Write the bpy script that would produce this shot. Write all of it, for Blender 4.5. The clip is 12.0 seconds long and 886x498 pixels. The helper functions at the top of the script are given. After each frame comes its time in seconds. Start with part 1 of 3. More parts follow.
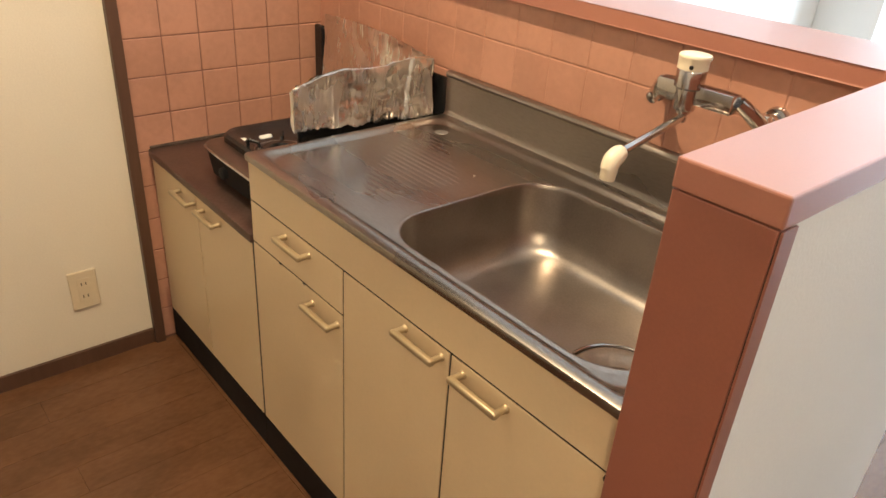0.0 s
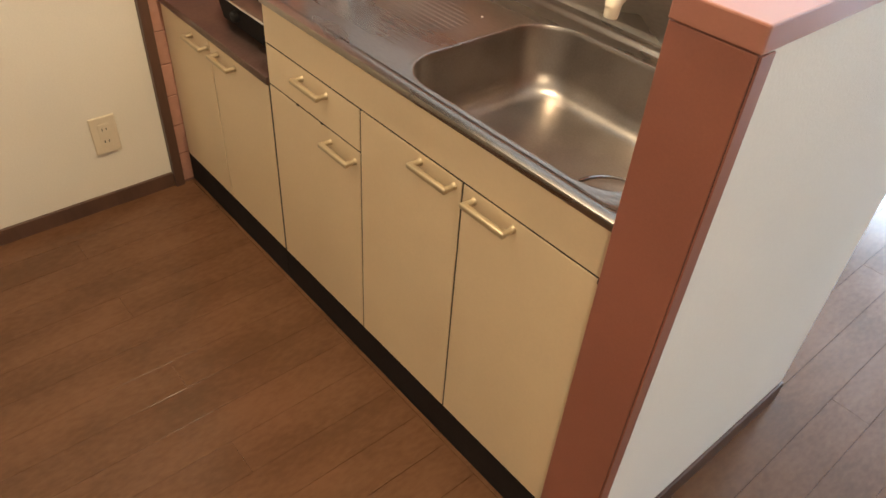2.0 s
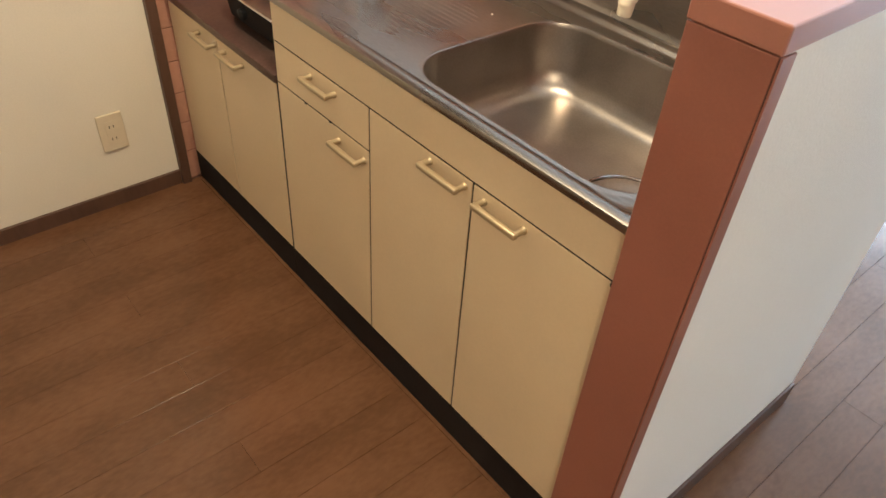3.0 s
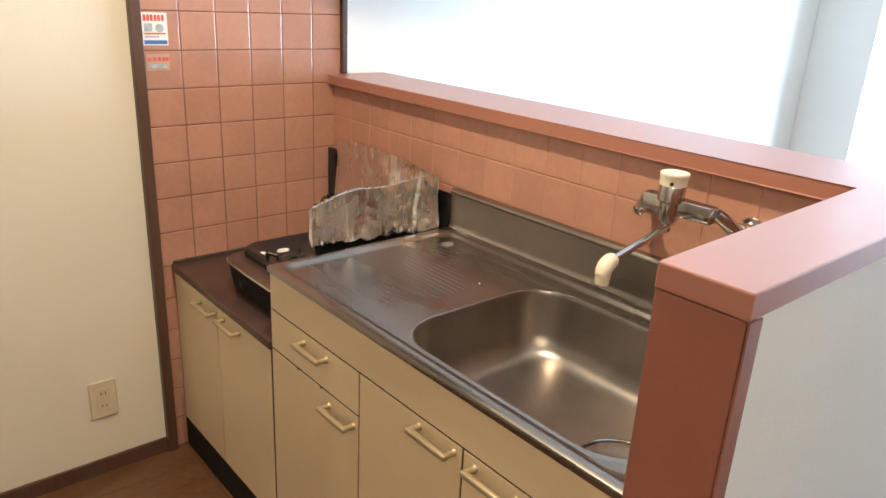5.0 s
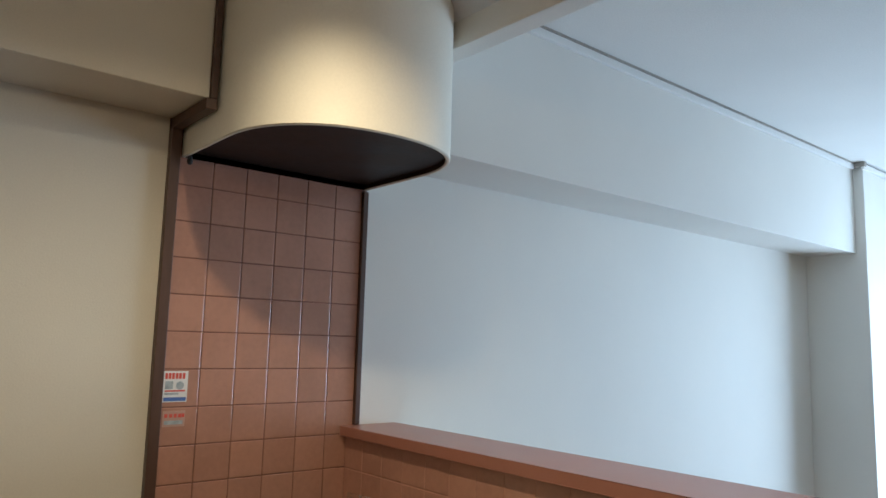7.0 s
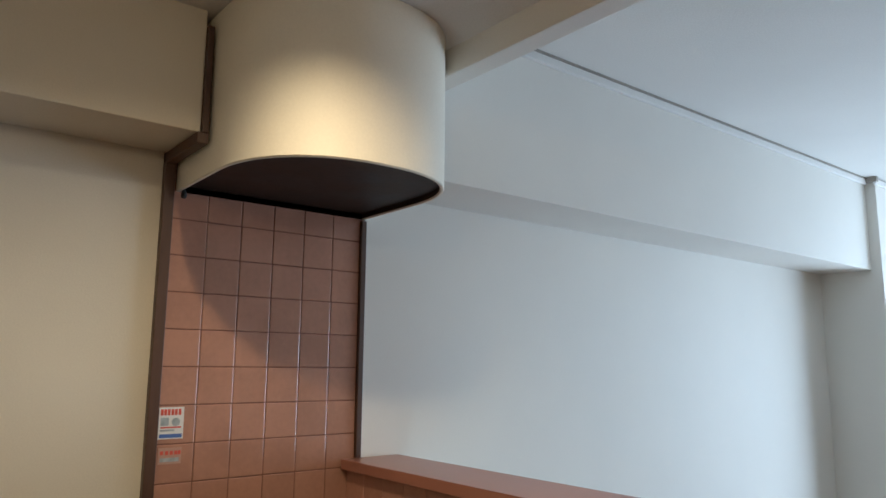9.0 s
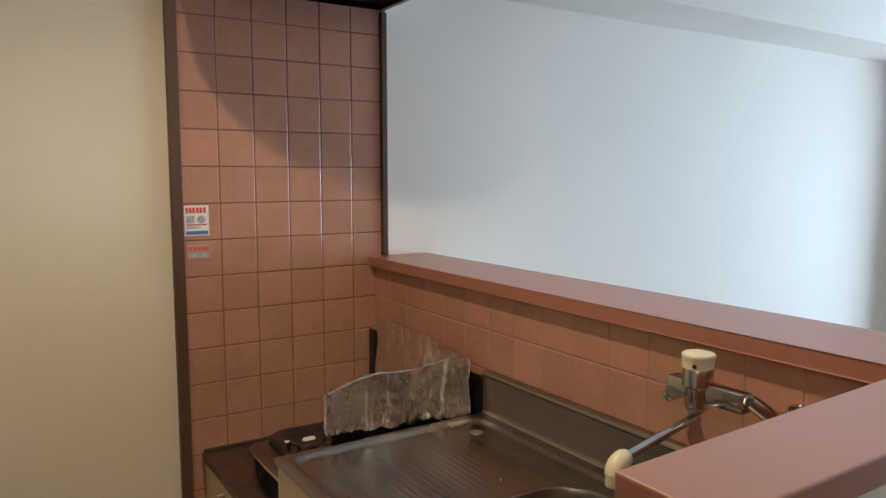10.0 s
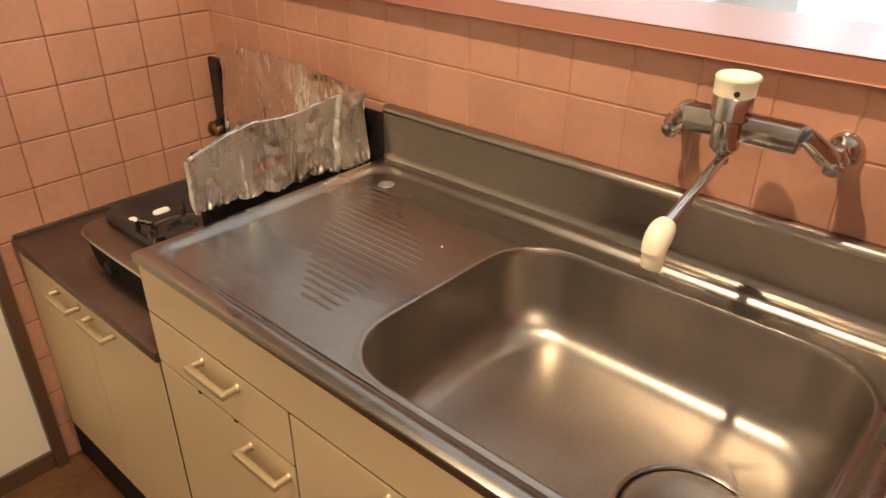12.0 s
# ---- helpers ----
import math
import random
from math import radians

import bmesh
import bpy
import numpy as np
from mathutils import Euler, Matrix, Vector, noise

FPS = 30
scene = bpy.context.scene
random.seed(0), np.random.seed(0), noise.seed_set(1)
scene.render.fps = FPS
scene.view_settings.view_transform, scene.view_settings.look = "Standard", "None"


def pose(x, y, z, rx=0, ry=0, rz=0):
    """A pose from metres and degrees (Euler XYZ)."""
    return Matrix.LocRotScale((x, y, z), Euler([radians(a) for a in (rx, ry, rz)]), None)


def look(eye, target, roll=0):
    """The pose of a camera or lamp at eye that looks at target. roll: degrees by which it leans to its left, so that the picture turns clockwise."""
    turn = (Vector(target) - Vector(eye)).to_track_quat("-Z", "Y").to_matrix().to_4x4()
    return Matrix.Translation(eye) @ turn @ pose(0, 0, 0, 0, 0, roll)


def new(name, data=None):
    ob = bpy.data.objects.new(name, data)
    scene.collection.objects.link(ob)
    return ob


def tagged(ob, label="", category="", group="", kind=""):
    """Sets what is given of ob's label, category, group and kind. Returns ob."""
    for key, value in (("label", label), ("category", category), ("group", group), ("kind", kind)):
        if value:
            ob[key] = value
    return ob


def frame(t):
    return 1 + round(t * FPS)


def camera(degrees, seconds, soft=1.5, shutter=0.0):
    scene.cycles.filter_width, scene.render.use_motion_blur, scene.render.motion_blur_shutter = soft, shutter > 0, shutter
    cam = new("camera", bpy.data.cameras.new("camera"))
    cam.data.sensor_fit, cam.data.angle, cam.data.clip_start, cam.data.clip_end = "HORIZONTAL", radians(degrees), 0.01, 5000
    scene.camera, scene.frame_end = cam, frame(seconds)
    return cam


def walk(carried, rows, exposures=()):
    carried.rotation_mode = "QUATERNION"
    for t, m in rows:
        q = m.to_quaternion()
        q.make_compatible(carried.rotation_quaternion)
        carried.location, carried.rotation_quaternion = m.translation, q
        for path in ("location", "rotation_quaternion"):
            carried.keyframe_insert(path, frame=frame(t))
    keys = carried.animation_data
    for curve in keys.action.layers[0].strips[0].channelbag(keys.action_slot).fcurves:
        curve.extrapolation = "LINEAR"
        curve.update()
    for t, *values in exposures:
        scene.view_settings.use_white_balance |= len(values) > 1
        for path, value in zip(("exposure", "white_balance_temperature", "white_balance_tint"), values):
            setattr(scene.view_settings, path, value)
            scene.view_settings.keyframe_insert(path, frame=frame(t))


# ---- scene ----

cam = camera(63.3, 12.0, soft=1.55)
PATH = [
    (0, (1.933, -1.165, 1.369), (0.619, 0.006, 0.419), 4.1),
    (0.5, (1.998, -1.21, 1.397), (0.763, 0.014, 0.409), 6.4),
    (1, (2.024, -1.239, 1.4), (0.806, -0.061, 0.337), 4.2),
    (1.5, (2.02, -1.257, 1.4), (0.844, -0.157, 0.213), 3.9),
    (2, (2.002, -1.258, 1.398), (0.878, -0.212, 0.116), 4.4),
    (2.5, (1.986, -1.255, 1.397), (0.884, -0.24, 0.071), 4.2),
    (4.3, (1.986, -1.255, 1.4), (0.669, -0.09, 0.447), 3.9),
    (4.5, (1.989, -1.252, 1.403), (0.642, -0.061, 0.526), 3.7),
    (5, (2.001, -1.247, 1.405), (0.581, -0.008, 0.735), 3.0),
    (5.5, (2.011, -1.248, 1.407), (0.553, 0.037, 0.935), 2.2),
    (6, (2.004, -1.243, 1.409), (0.508, 0.061, 1.163), 1.9),
    (6.5, (1.995, -1.276, 1.427), (0.478, 0.026, 1.476), 1.6),
    (7, (1.983, -1.267, 1.424), (0.457, 0.002, 1.675), 1.6),
    (7.2, (1.981, -1.275, 1.428), (0.464, -0.017, 1.766), 1.8),
    (8.8, (1.992, -1.219, 1.438), (0.475, 0.012, 1.865), -0.0),
    (9, (2.0, -1.209, 1.442), (0.452, 0.018, 1.757), 0.5),
    (9.5, (2.025, -1.122, 1.418), (0.375, 0.005, 1.512), 0.1),
    (10, (2.034, -1.051, 1.405), (0.362, 0.027, 1.199), 0.0),
    (10.5, (2.042, -1.017, 1.395), (0.398, 0.006, 0.897), 0.2),
    (11, (1.983, -1.014, 1.384), (0.461, 0.047, 0.639), 0.9),
    (11.5, (1.807, -1.017, 1.375), (0.418, 0.125, 0.5), 0.0),
    (12, (1.611, -0.957, 1.348), (0.444, 0.351, 0.386), 0.1),
]
EXPOSURES = [(0.0, 0.58, 6080, 9), (1.2, 0.57, 6000, 9), (2.5, 0.64, 5750, 7), (4.5, 0.50, 5520, 6), (5.5, 0.43, 5500, 6), (6.0, -0.22, 5560, 4), (6.5, -0.78, 5480, 3), (7.0, -0.96, 5400, 3),
             (8.8, -1.03, 5700, 5), (9.5, -0.93, 5650, 5), (10.0, -0.74, 5820, 7), (10.5, -0.52, 6150, 10), (11.0, -0.08, 6400, 10), (11.5, 0.3, 6350, 10), (12.0, 0.56, 6280, 10)]
walk(cam, [(t, look(e, g, r)) for t, e, g, r in PATH], EXPOSURES)

# ---------------------------------------------------------------- light
world = bpy.data.worlds.new("daylight")
scene.world = world
world.use_nodes = True
wn = world.node_tree.nodes
sky = wn.new("ShaderNodeTexSky")
sky.sky_type = "NISHITA"
sky.sun_disc = False
sky.sun_elevation, sky.sun_rotation = radians(48), radians(150)
wn["Background"].inputs[1].default_value = 0.12
world.node_tree.links.new(sky.outputs[0], wn["Background"].inputs[0])


def lamp(name, kind, m, watts, color, **more):
    data = bpy.data.lights.new(name, kind)
    data.energy, data.color = watts, color
    for key, value in more.items():
        if key == "size":
            data.size = value
        elif key == "size_y":
            data.shape, data.size_y = "RECTANGLE", value
        elif key == "radius":
            data.shadow_soft_size = value
        elif key == "cone":
            data.spot_size = radians(value)
        elif key == "blend":
            data.spot_blend = value
    ob = new(name, data)
    ob.matrix_world = m
    return ob


WARM = (1.0, 0.735, 0.435)
# overcast daylight through the balcony window of the living room
lamp("window_light", "AREA", look((1.65, 4.74, 1.0), (1.65, 0, 0.2)), 275, (0.73, 0.865, 1.0), size=2.0, size_y=1.7)
# a recessed downlight over the counter and an unseen fill lamp added further back in the kitchen
DOWN, FILL_LAMP = (1.02, -0.66), (2.75, -2.15)
lamp("downlight_bulb", "SPOT", look((*DOWN, 2.325), (*DOWN, 0)), 80, WARM, radius=0.022, cone=150, blend=0.8)
lamp("ceiling_lamp_bulb", "POINT", Matrix.Translation((*FILL_LAMP, 2.20)), 42, WARM, radius=0.05)


# ---------------------------------------------------------------- materials
def material(name, color, rough=0.5, metal=0.0, spread=0.12, scale=6.0, fine=90.0, bump=0.08, grain=(1, 1, 1), piece=0.0, coat=0.0, spec=0.5, coat_rough=0.12, gloss=0.06):
    """Base colour varied at two scales, uneven gloss and fine relief, at world size."""
    m = bpy.data.materials.new(name)
    m.use_nodes = True
    n, l = m.node_tree.nodes, m.node_tree.links
    b = n["Principled BSDF"]
    b.inputs["Metallic"].default_value = metal
    b.inputs["Coat Weight"].default_value = coat
    b.inputs["Coat Roughness"].default_value = coat_rough
    b.inputs["Specular IOR Level"].default_value = spec
    geo = n.new("ShaderNodeNewGeometry")
    stretch = n.new("ShaderNodeVectorMath")
    stretch.operation = "MULTIPLY"
    stretch.inputs[1].default_value = grain
    l.new(geo.outputs["Position"], stretch.inputs[0])
    big, small = n.new("ShaderNodeTexNoise"), n.new("ShaderNodeTexNoise")
    big.inputs["Scale"].default_value, small.inputs["Scale"].default_value = scale, fine
    big.inputs["Detail"].default_value, small.inputs["Detail"].default_value = 4, 3
    for tex in (big, small):
        l.new(stretch.outputs[0], tex.inputs["Vector"])
    mixed = n.new("ShaderNodeMath")
    mixed.operation = "MULTIPLY_ADD"
    mixed.inputs[1].default_value = 0.65
    l.new(big.outputs["Fac"], mixed.inputs[0])
    part_small = n.new("ShaderNodeMath")
    part_small.operation = "MULTIPLY"
    part_small.inputs[1].default_value = 0.35
    l.new(small.outputs["Fac"], part_small.inputs[0])
    l.new(part_small.outputs[0], mixed.inputs[2])
    fac = mixed.outputs[0]
    if piece:
        info = n.new("ShaderNodeObjectInfo")
        add = n.new("ShaderNodeMath")
        add.operation = "MULTIPLY_ADD"
        add.inputs[1].default_value = piece
        l.new(info.outputs["Random"], add.inputs[0])
        l.new(fac, add.inputs[2])
        shift = n.new("ShaderNodeMath")
        shift.operation = "SUBTRACT"
        shift.inputs[1].default_value = piece / 2
        l.new(add.outputs[0], shift.inputs[0])
        fac = shift.outputs[0]
    rng = n.new("ShaderNodeMapRange")
    rng.interpolation_type = "SMOOTHSTEP"
    rng.inputs["From Min"].default_value, rng.inputs["From Max"].default_value = 0.3, 0.7
    l.new(fac, rng.inputs["Value"])
    mix = n.new("ShaderNodeMix")
    mix.data_type = "RGBA"
    mix.inputs[6].default_value = (*[c * (1 - spread) for c in color], 1)
    mix.inputs[7].default_value = (*[min(1, c * (1 + spread)) for c in color], 1)
    l.new(rng.outputs[0], mix.inputs[0])
    l.new(mix.outputs[2], b.inputs["Base Color"])
    shine = n.new("ShaderNodeMapRange")
    shine.interpolation_type = "SMOOTHSTEP"
    shine.inputs["From Min"].default_value, shine.inputs["From Max"].default_value = 0.3, 0.7
    shine.inputs["To Min"].default_value, shine.inputs["To Max"].default_value = rough * (1 - gloss), min(1, rough * (1 + gloss))
    l.new(big.outputs["Fac"], shine.inputs["Value"])
    l.new(shine.outputs[0], b.inputs["Roughness"])
    if bump:
        bmp = n.new("ShaderNodeBump")
        bmp.inputs["Strength"].default_value, bmp.inputs["Distance"].default_value = bump, 0.004
        l.new(small.outputs["Fac"], bmp.inputs["Height"])
        l.new(bmp.outputs[0], b.inputs["Normal"])
    return m


PAPER = material("wallpaper", (0.80, 0.78, 0.73), 0.75, spread=0.03, scale=1.5, fine=220, bump=0.12)
CREAMP = material("cream_wallpaper", (0.70, 0.64, 0.525), 0.75, spread=0.05, scale=1.5, fine=220, bump=0.12)
# for walls out of view, toned down to bounce less light
BEIGE = material("unseen_bounce_wall", (0.44, 0.365, 0.28), 0.7, spread=0.06, scale=1.5, fine=120, bump=0.1)
CEIL = material("ceiling_paper", (0.78, 0.77, 0.74), 0.85, spread=0.04, scale=1.2, fine=160, bump=0.3)
TILE = material("salmon_tile", (0.455, 0.237, 0.165), 0.24, spread=0.09, scale=9, fine=60, bump=0.05, piece=0.18, coat=0.15)
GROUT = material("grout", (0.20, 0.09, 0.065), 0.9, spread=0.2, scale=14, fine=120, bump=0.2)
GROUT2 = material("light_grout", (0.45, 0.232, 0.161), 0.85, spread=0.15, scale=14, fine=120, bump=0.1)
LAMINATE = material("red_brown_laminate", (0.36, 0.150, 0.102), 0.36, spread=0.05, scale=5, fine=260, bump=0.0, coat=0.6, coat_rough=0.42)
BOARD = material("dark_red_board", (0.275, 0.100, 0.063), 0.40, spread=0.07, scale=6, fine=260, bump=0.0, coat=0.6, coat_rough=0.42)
TRIM = material("dark_brown_trim", (0.09, 0.046, 0.029), 0.45, spread=0.2, scale=8, fine=70, bump=0.1, grain=(1, 1, 0.15))
CREAM = material("cream_door", (0.70, 0.55, 0.34), 0.40, spread=0.03, scale=4, fine=140, bump=0.01)
# carcass coloured near black, to give the door gaps their shade
CARCASS_SHADE = material("carcass_gap_shade", (0.025, 0.018, 0.012), 0.6, spread=0.1)
DARK = material("toe_kick_black", (0.012, 0.009, 0.008), 0.75, spread=0.3, scale=12, spec=0.25)
HANDLE = material("champagne_handle", (0.50, 0.40, 0.25), 0.40, metal=0.6, spread=0.05, scale=30, fine=300, bump=0.0)
STEEL = material("stainless_steel", (0.335, 0.302, 0.270), 0.31, metal=1.0, spread=0.11, gloss=0.22, scale=6, fine=240, bump=0.0, grain=(0.25, 1, 1))
BASIN = material("basin_steel", (0.335, 0.300, 0.268), 0.36, metal=1.0, spread=0.12, scale=9, fine=260, bump=0.02)
CHROME = material("chrome", (0.56, 0.545, 0.53), 0.13, metal=1.0, spread=0.04, scale=40, bump=0)
IVORY = material("ivory_plastic", (0.80, 0.72, 0.55), 0.35, spread=0.04, scale=20, bump=0)
STOVE_TOP = material("stove_counter_steel", (0.15, 0.10, 0.085), 0.35, metal=0.75, spread=0.2, scale=9, fine=120, bump=0.05)
ENAMEL = material("black_enamel", (0.012, 0.012, 0.013), 0.25, spread=0.3, scale=25)
TANMETAL = material("burner_panel_metal", (0.20, 0.145, 0.118), 0.30, metal=0.85, spread=0.1, scale=18, bump=0.03)
FOIL = material("aluminium_foil", (0.86, 0.84, 0.80), 0.24, metal=1.0, spread=0.05, scale=24, fine=120, bump=0.3, gloss=0.35, grain=(1, 1, 0.4))
HOOD = material("hood_paint", (0.80, 0.75, 0.64), 0.62, spread=0.04, scale=3, fine=150, bump=0.05, spec=0.3)
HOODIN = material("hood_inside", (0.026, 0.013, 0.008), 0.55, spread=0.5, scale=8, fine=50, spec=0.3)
PLATE = material("outlet_plastic", (0.62, 0.53, 0.38), 0.4, spread=0.03, scale=30, bump=0)
SLOT = material("slot_black", (0.01, 0.01, 0.01), 0.7)
WHITEP = material("white_paint", (0.80, 0.79, 0.77), 0.5, spread=0.03, scale=5)
GAP = material("shadow_gap_paint", (0.36, 0.33, 0.29), 0.8)
WOOD = material("floor_plank", (0.125, 0.060, 0.029), 0.21, spread=0.20, scale=6, fine=70, bump=0.06, grain=(1.3, 0.55, 1), piece=0.10, coat=0.0, spec=0.28)
SEAM = material("floor_seam", (0.075, 0.038, 0.02), 0.8)
PAPERW = material("sticker_white", (0.80, 0.78, 0.75), 0.4, spread=0.02, bump=0)
RED = material("sticker_red", (0.65, 0.10, 0.07), 0.4, spread=0.05, bump=0)
BLUE = material("sticker_blue", (0.09, 0.17, 0.45), 0.4, spread=0.05, bump=0)
GREYP = material("sticker_grey", (0.38, 0.42, 0.44), 0.4, spread=0.2, scale=60, bump=0)
FADED = material("sticker_faded", (0.50, 0.31, 0.24), 0.4, spread=0.05, bump=0)
BRASS = material("old_brass", (0.42, 0.27, 0.12), 0.35, metal=1.0, spread=0.15, scale=40)
SEALANT = material("grimy_sealant", (0.06, 0.04, 0.03), 0.7, spread=0.5, scale=30, fine=120)
ALU = material("window_aluminium", (0.55, 0.54, 0.52), 0.4, metal=0.8)

GLASS = bpy.data.materials.new("window_glass")
GLASS.use_nodes = True
GLASS.node_tree.nodes["Principled BSDF"].inputs["Transmission Weight"].default_value = 1.0
GLASS.node_tree.nodes["Principled BSDF"].inputs["Roughness"].default_value = 0.02
BULB = bpy.data.materials.new("bulb_glow")
BULB.use_nodes = True
BULB.node_tree.nodes["Principled BSDF"].inputs["Emission Color"].default_value = (1, 0.75, 0.45, 1)
BULB.node_tree.nodes["Principled BSDF"].inputs["Emission Strength"].default_value = 6


# ---------------------------------------------------------------- mesh helpers
def box(bm, x0, x1, y0, y1, z0, z1, bevel=0.0, seg=2):
    vs = [bm.verts.new((x, y, z)) for x in (x0, x1) for y in (y0, y1) for z in (z0, z1)]
    quads = ((0, 1, 3, 2), (4, 6, 7, 5), (0, 4, 5, 1), (2, 3, 7, 6), (0, 2, 6, 4), (1, 5, 7, 3))
    fs = [bm.faces.new([vs[i] for i in q]) for q in quads]
    if bevel:
        edges = list({e for f in fs for e in f.edges})
        bmesh.ops.bevel(bm, geom=edges, offset=bevel, segments=seg, profile=0.5, affect="EDGES")
    return bm


def boxes(*many, bevel=0.0, seg=2):
    bm = bmesh.new()
    for b in many:
        box(bm, *b, bevel=bevel, seg=seg)
    return bm


def rounded(cx, cy, hx, hy, r, z, k=8):
    """A rounded rectangle as a loop of 4 * (k + 1) places, anticlockwise."""
    out = []
    for q, (sx, sy) in enumerate(((1, 1), (-1, 1), (-1, -1), (1, -1))):
        for i in range(k + 1):
            a = math.pi / 2 * (q + i / k)
            out.append((cx + sx * (hx - r) + r * math.cos(a), cy + sy * (hy - r) + r * math.sin(a), z))
    return out


def loft(bm, loops, closed=True, cap0=False, cap1=False):
    rings = [[bm.verts.new(p) for p in loop] for loop in loops]
    n = len(rings[0])
    for a, b in zip(rings, rings[1:]):
        for i in range(n if closed else n - 1):
            j = (i + 1) % n
            bm.faces.new((a[i], a[j], b[j], b[i]))
    if cap0:
        bm.faces.new(rings[0][::-1])
    if cap1:
        bm.faces.new(rings[-1])
    return bm


def lathe(bm, base, profile, axis=(0, 0, 1), n=24):
    """A turned form: profile of (radius, height) along axis from base."""
    turn = Vector((0, 0, 1)).rotation_difference(Vector(axis)).to_matrix()
    loops = []
    for r, h in profile:
        loops.append([Vector(base) + turn @ Vector((r * math.cos(2 * math.pi * i / n), r * math.sin(2 * math.pi * i / n), h)) for i in range(n)])
    return loft(bm, loops, cap0=True, cap1=True)


def tube(bm, pts, r, n=10):
    """A round bar along a line of places."""
    pts = [Vector(p) for p in pts]
    loops, up = [], None
    for i, p in enumerate(pts):
        d = (pts[min(i + 1, len(pts) - 1)] - pts[max(i - 1, 0)]).normalized()
        if up is None:
            up = d.orthogonal().normalized()
        up = (up - d * up.dot(d)).normalized()
        side = d.cross(up)
        rad = r[i] if isinstance(r, (list, tuple)) else r
        loops.append([p + rad * (math.cos(2 * math.pi * k / n) * up + math.sin(2 * math.pi * k / n) * side) for k in range(n)])
    return loft(bm, loops, cap0=True, cap1=True)


def mesh_of(name, bm, mat, smooth=False):
    bmesh.ops.recalc_face_normals(bm, faces=bm.faces)
    me = bpy.data.meshes.new(name)
    bm.to_mesh(me)
    bm.free()
    me.materials.append(mat)
    if smooth:
        me.shade_smooth()
        me.set_sharp_from_angle(angle=radians(40))
    return me


def thing(name, at, label, category, group="", kind=""):
    ob = new(name)
    ob.location = at
    ob.empty_display_size = 0.05
    return tagged(ob, label, category, group, kind)


def part(name, bm, mat, parent, label="", smooth=False):
    ob = new(name, mesh_of(name, bm, mat, smooth))
    ob.parent = parent
    if parent.type == "EMPTY":
        ob.matrix_parent_inverse = Matrix.Translation(-parent.location)
    return tagged(ob, label)


def solid(name, bm, mat, label, category, kind="", smooth=False, group=""):
    return tagged(new(name, mesh_of(name, bm, mat, smooth)), label, category, group, kind)


def setting(name, bm, mat, label, category, smooth=False):
    return solid(name, bm, mat, label, category, "structure", smooth)


# ---------------------------------------------------------------- the rooms
EAST, SOUTH, NORTH = 4.6, -3.4, 4.8
KC, LC = 2.345, 2.549           # ceilings of kitchen and living room
CAP = 1.147                     # top of the half wall's cap

floor_base = setting("floor", boxes((-0.12, EAST + 0.1, SOUTH - 0.1, NORTH + 0.1, -0.10, -0.006)), SEAM, "brown wood plank floor with fine dark seams", "floor")

setting("wall_west_kitchen", boxes((-0.12, 0.0, SOUTH, -0.617, -0.006, 2.6)), CREAMP, "cream papered wall beside the tiled recess", "wall")
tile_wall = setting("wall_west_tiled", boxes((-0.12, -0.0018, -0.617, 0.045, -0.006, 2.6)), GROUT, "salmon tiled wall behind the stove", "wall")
setting("wall_west_living", boxes((-0.12, 0.0, 0.045, NORTH, -0.006, 2.6)), PAPER, "white papered wall of the living room", "wall")
# east and south walls are unseen; their beige holds back bounced light
setting("wall_east", boxes((EAST, EAST + 0.1, SOUTH, NORTH, -0.006, 2.6)), BEIGE, "unseen plain wall, beige to cut bounced light", "wall")
setting("wall_south", boxes((-0.12, EAST + 0.1, SOUTH - 0.1, SOUTH, -0.006, 2.6)), BEIGE, "unseen plain wall, beige to cut bounced light", "wall")
WX0, WX1, WZ1 = 0.60, 2.70, 1.9
setting("wall_north", boxes((-0.12, WX0, NORTH, NORTH + 0.12, -0.006, 2.6), (WX1, EAST + 0.1, NORTH, NORTH + 0.12, -0.006, 2.6),
                            (WX0, WX1, NORTH, NORTH + 0.12, WZ1, 2.6), (WX0, WX1, NORTH, NORTH + 0.12, -0.006, 0.06)), PAPER, "white wall round the balcony window", "wall")
setting("ceiling_kitchen", boxes((-0.12, EAST, SOUTH, 0.025, KC, KC + 0.08)), CEIL, "cream papered kitchen ceiling", "ceiling")
setting("ceiling_living", boxes((-0.12, EAST, 0.095, NORTH, LC, LC + 0.08)), CEIL, "white papered living room ceiling", "ceiling")
setting("lintel", boxes((0.0, EAST, 0.025, 0.095, 2.263, 2.615), bevel=0.003), PAPER, "papered drop beam over the counter opening", "beam")
setting("beam_kitchen", boxes((0.0, 0.245, SOUTH, -0.6045, 2.015, KC), bevel=0.003), CREAMP, "papered bulkhead above the cream wall", "beam")
setting("beam_living", boxes((0.0, 0.295, 0.095, 3.345, 2.003, LC - 0.002), bevel=0.003), PAPER, "white papered beam along the living room wall", "beam")
setting("column", boxes((0.0, 0.35, 3.345, NORTH, -0.006, LC - 0.002), bevel=0.004), PAPER, "white papered pier between wall and window", "column")

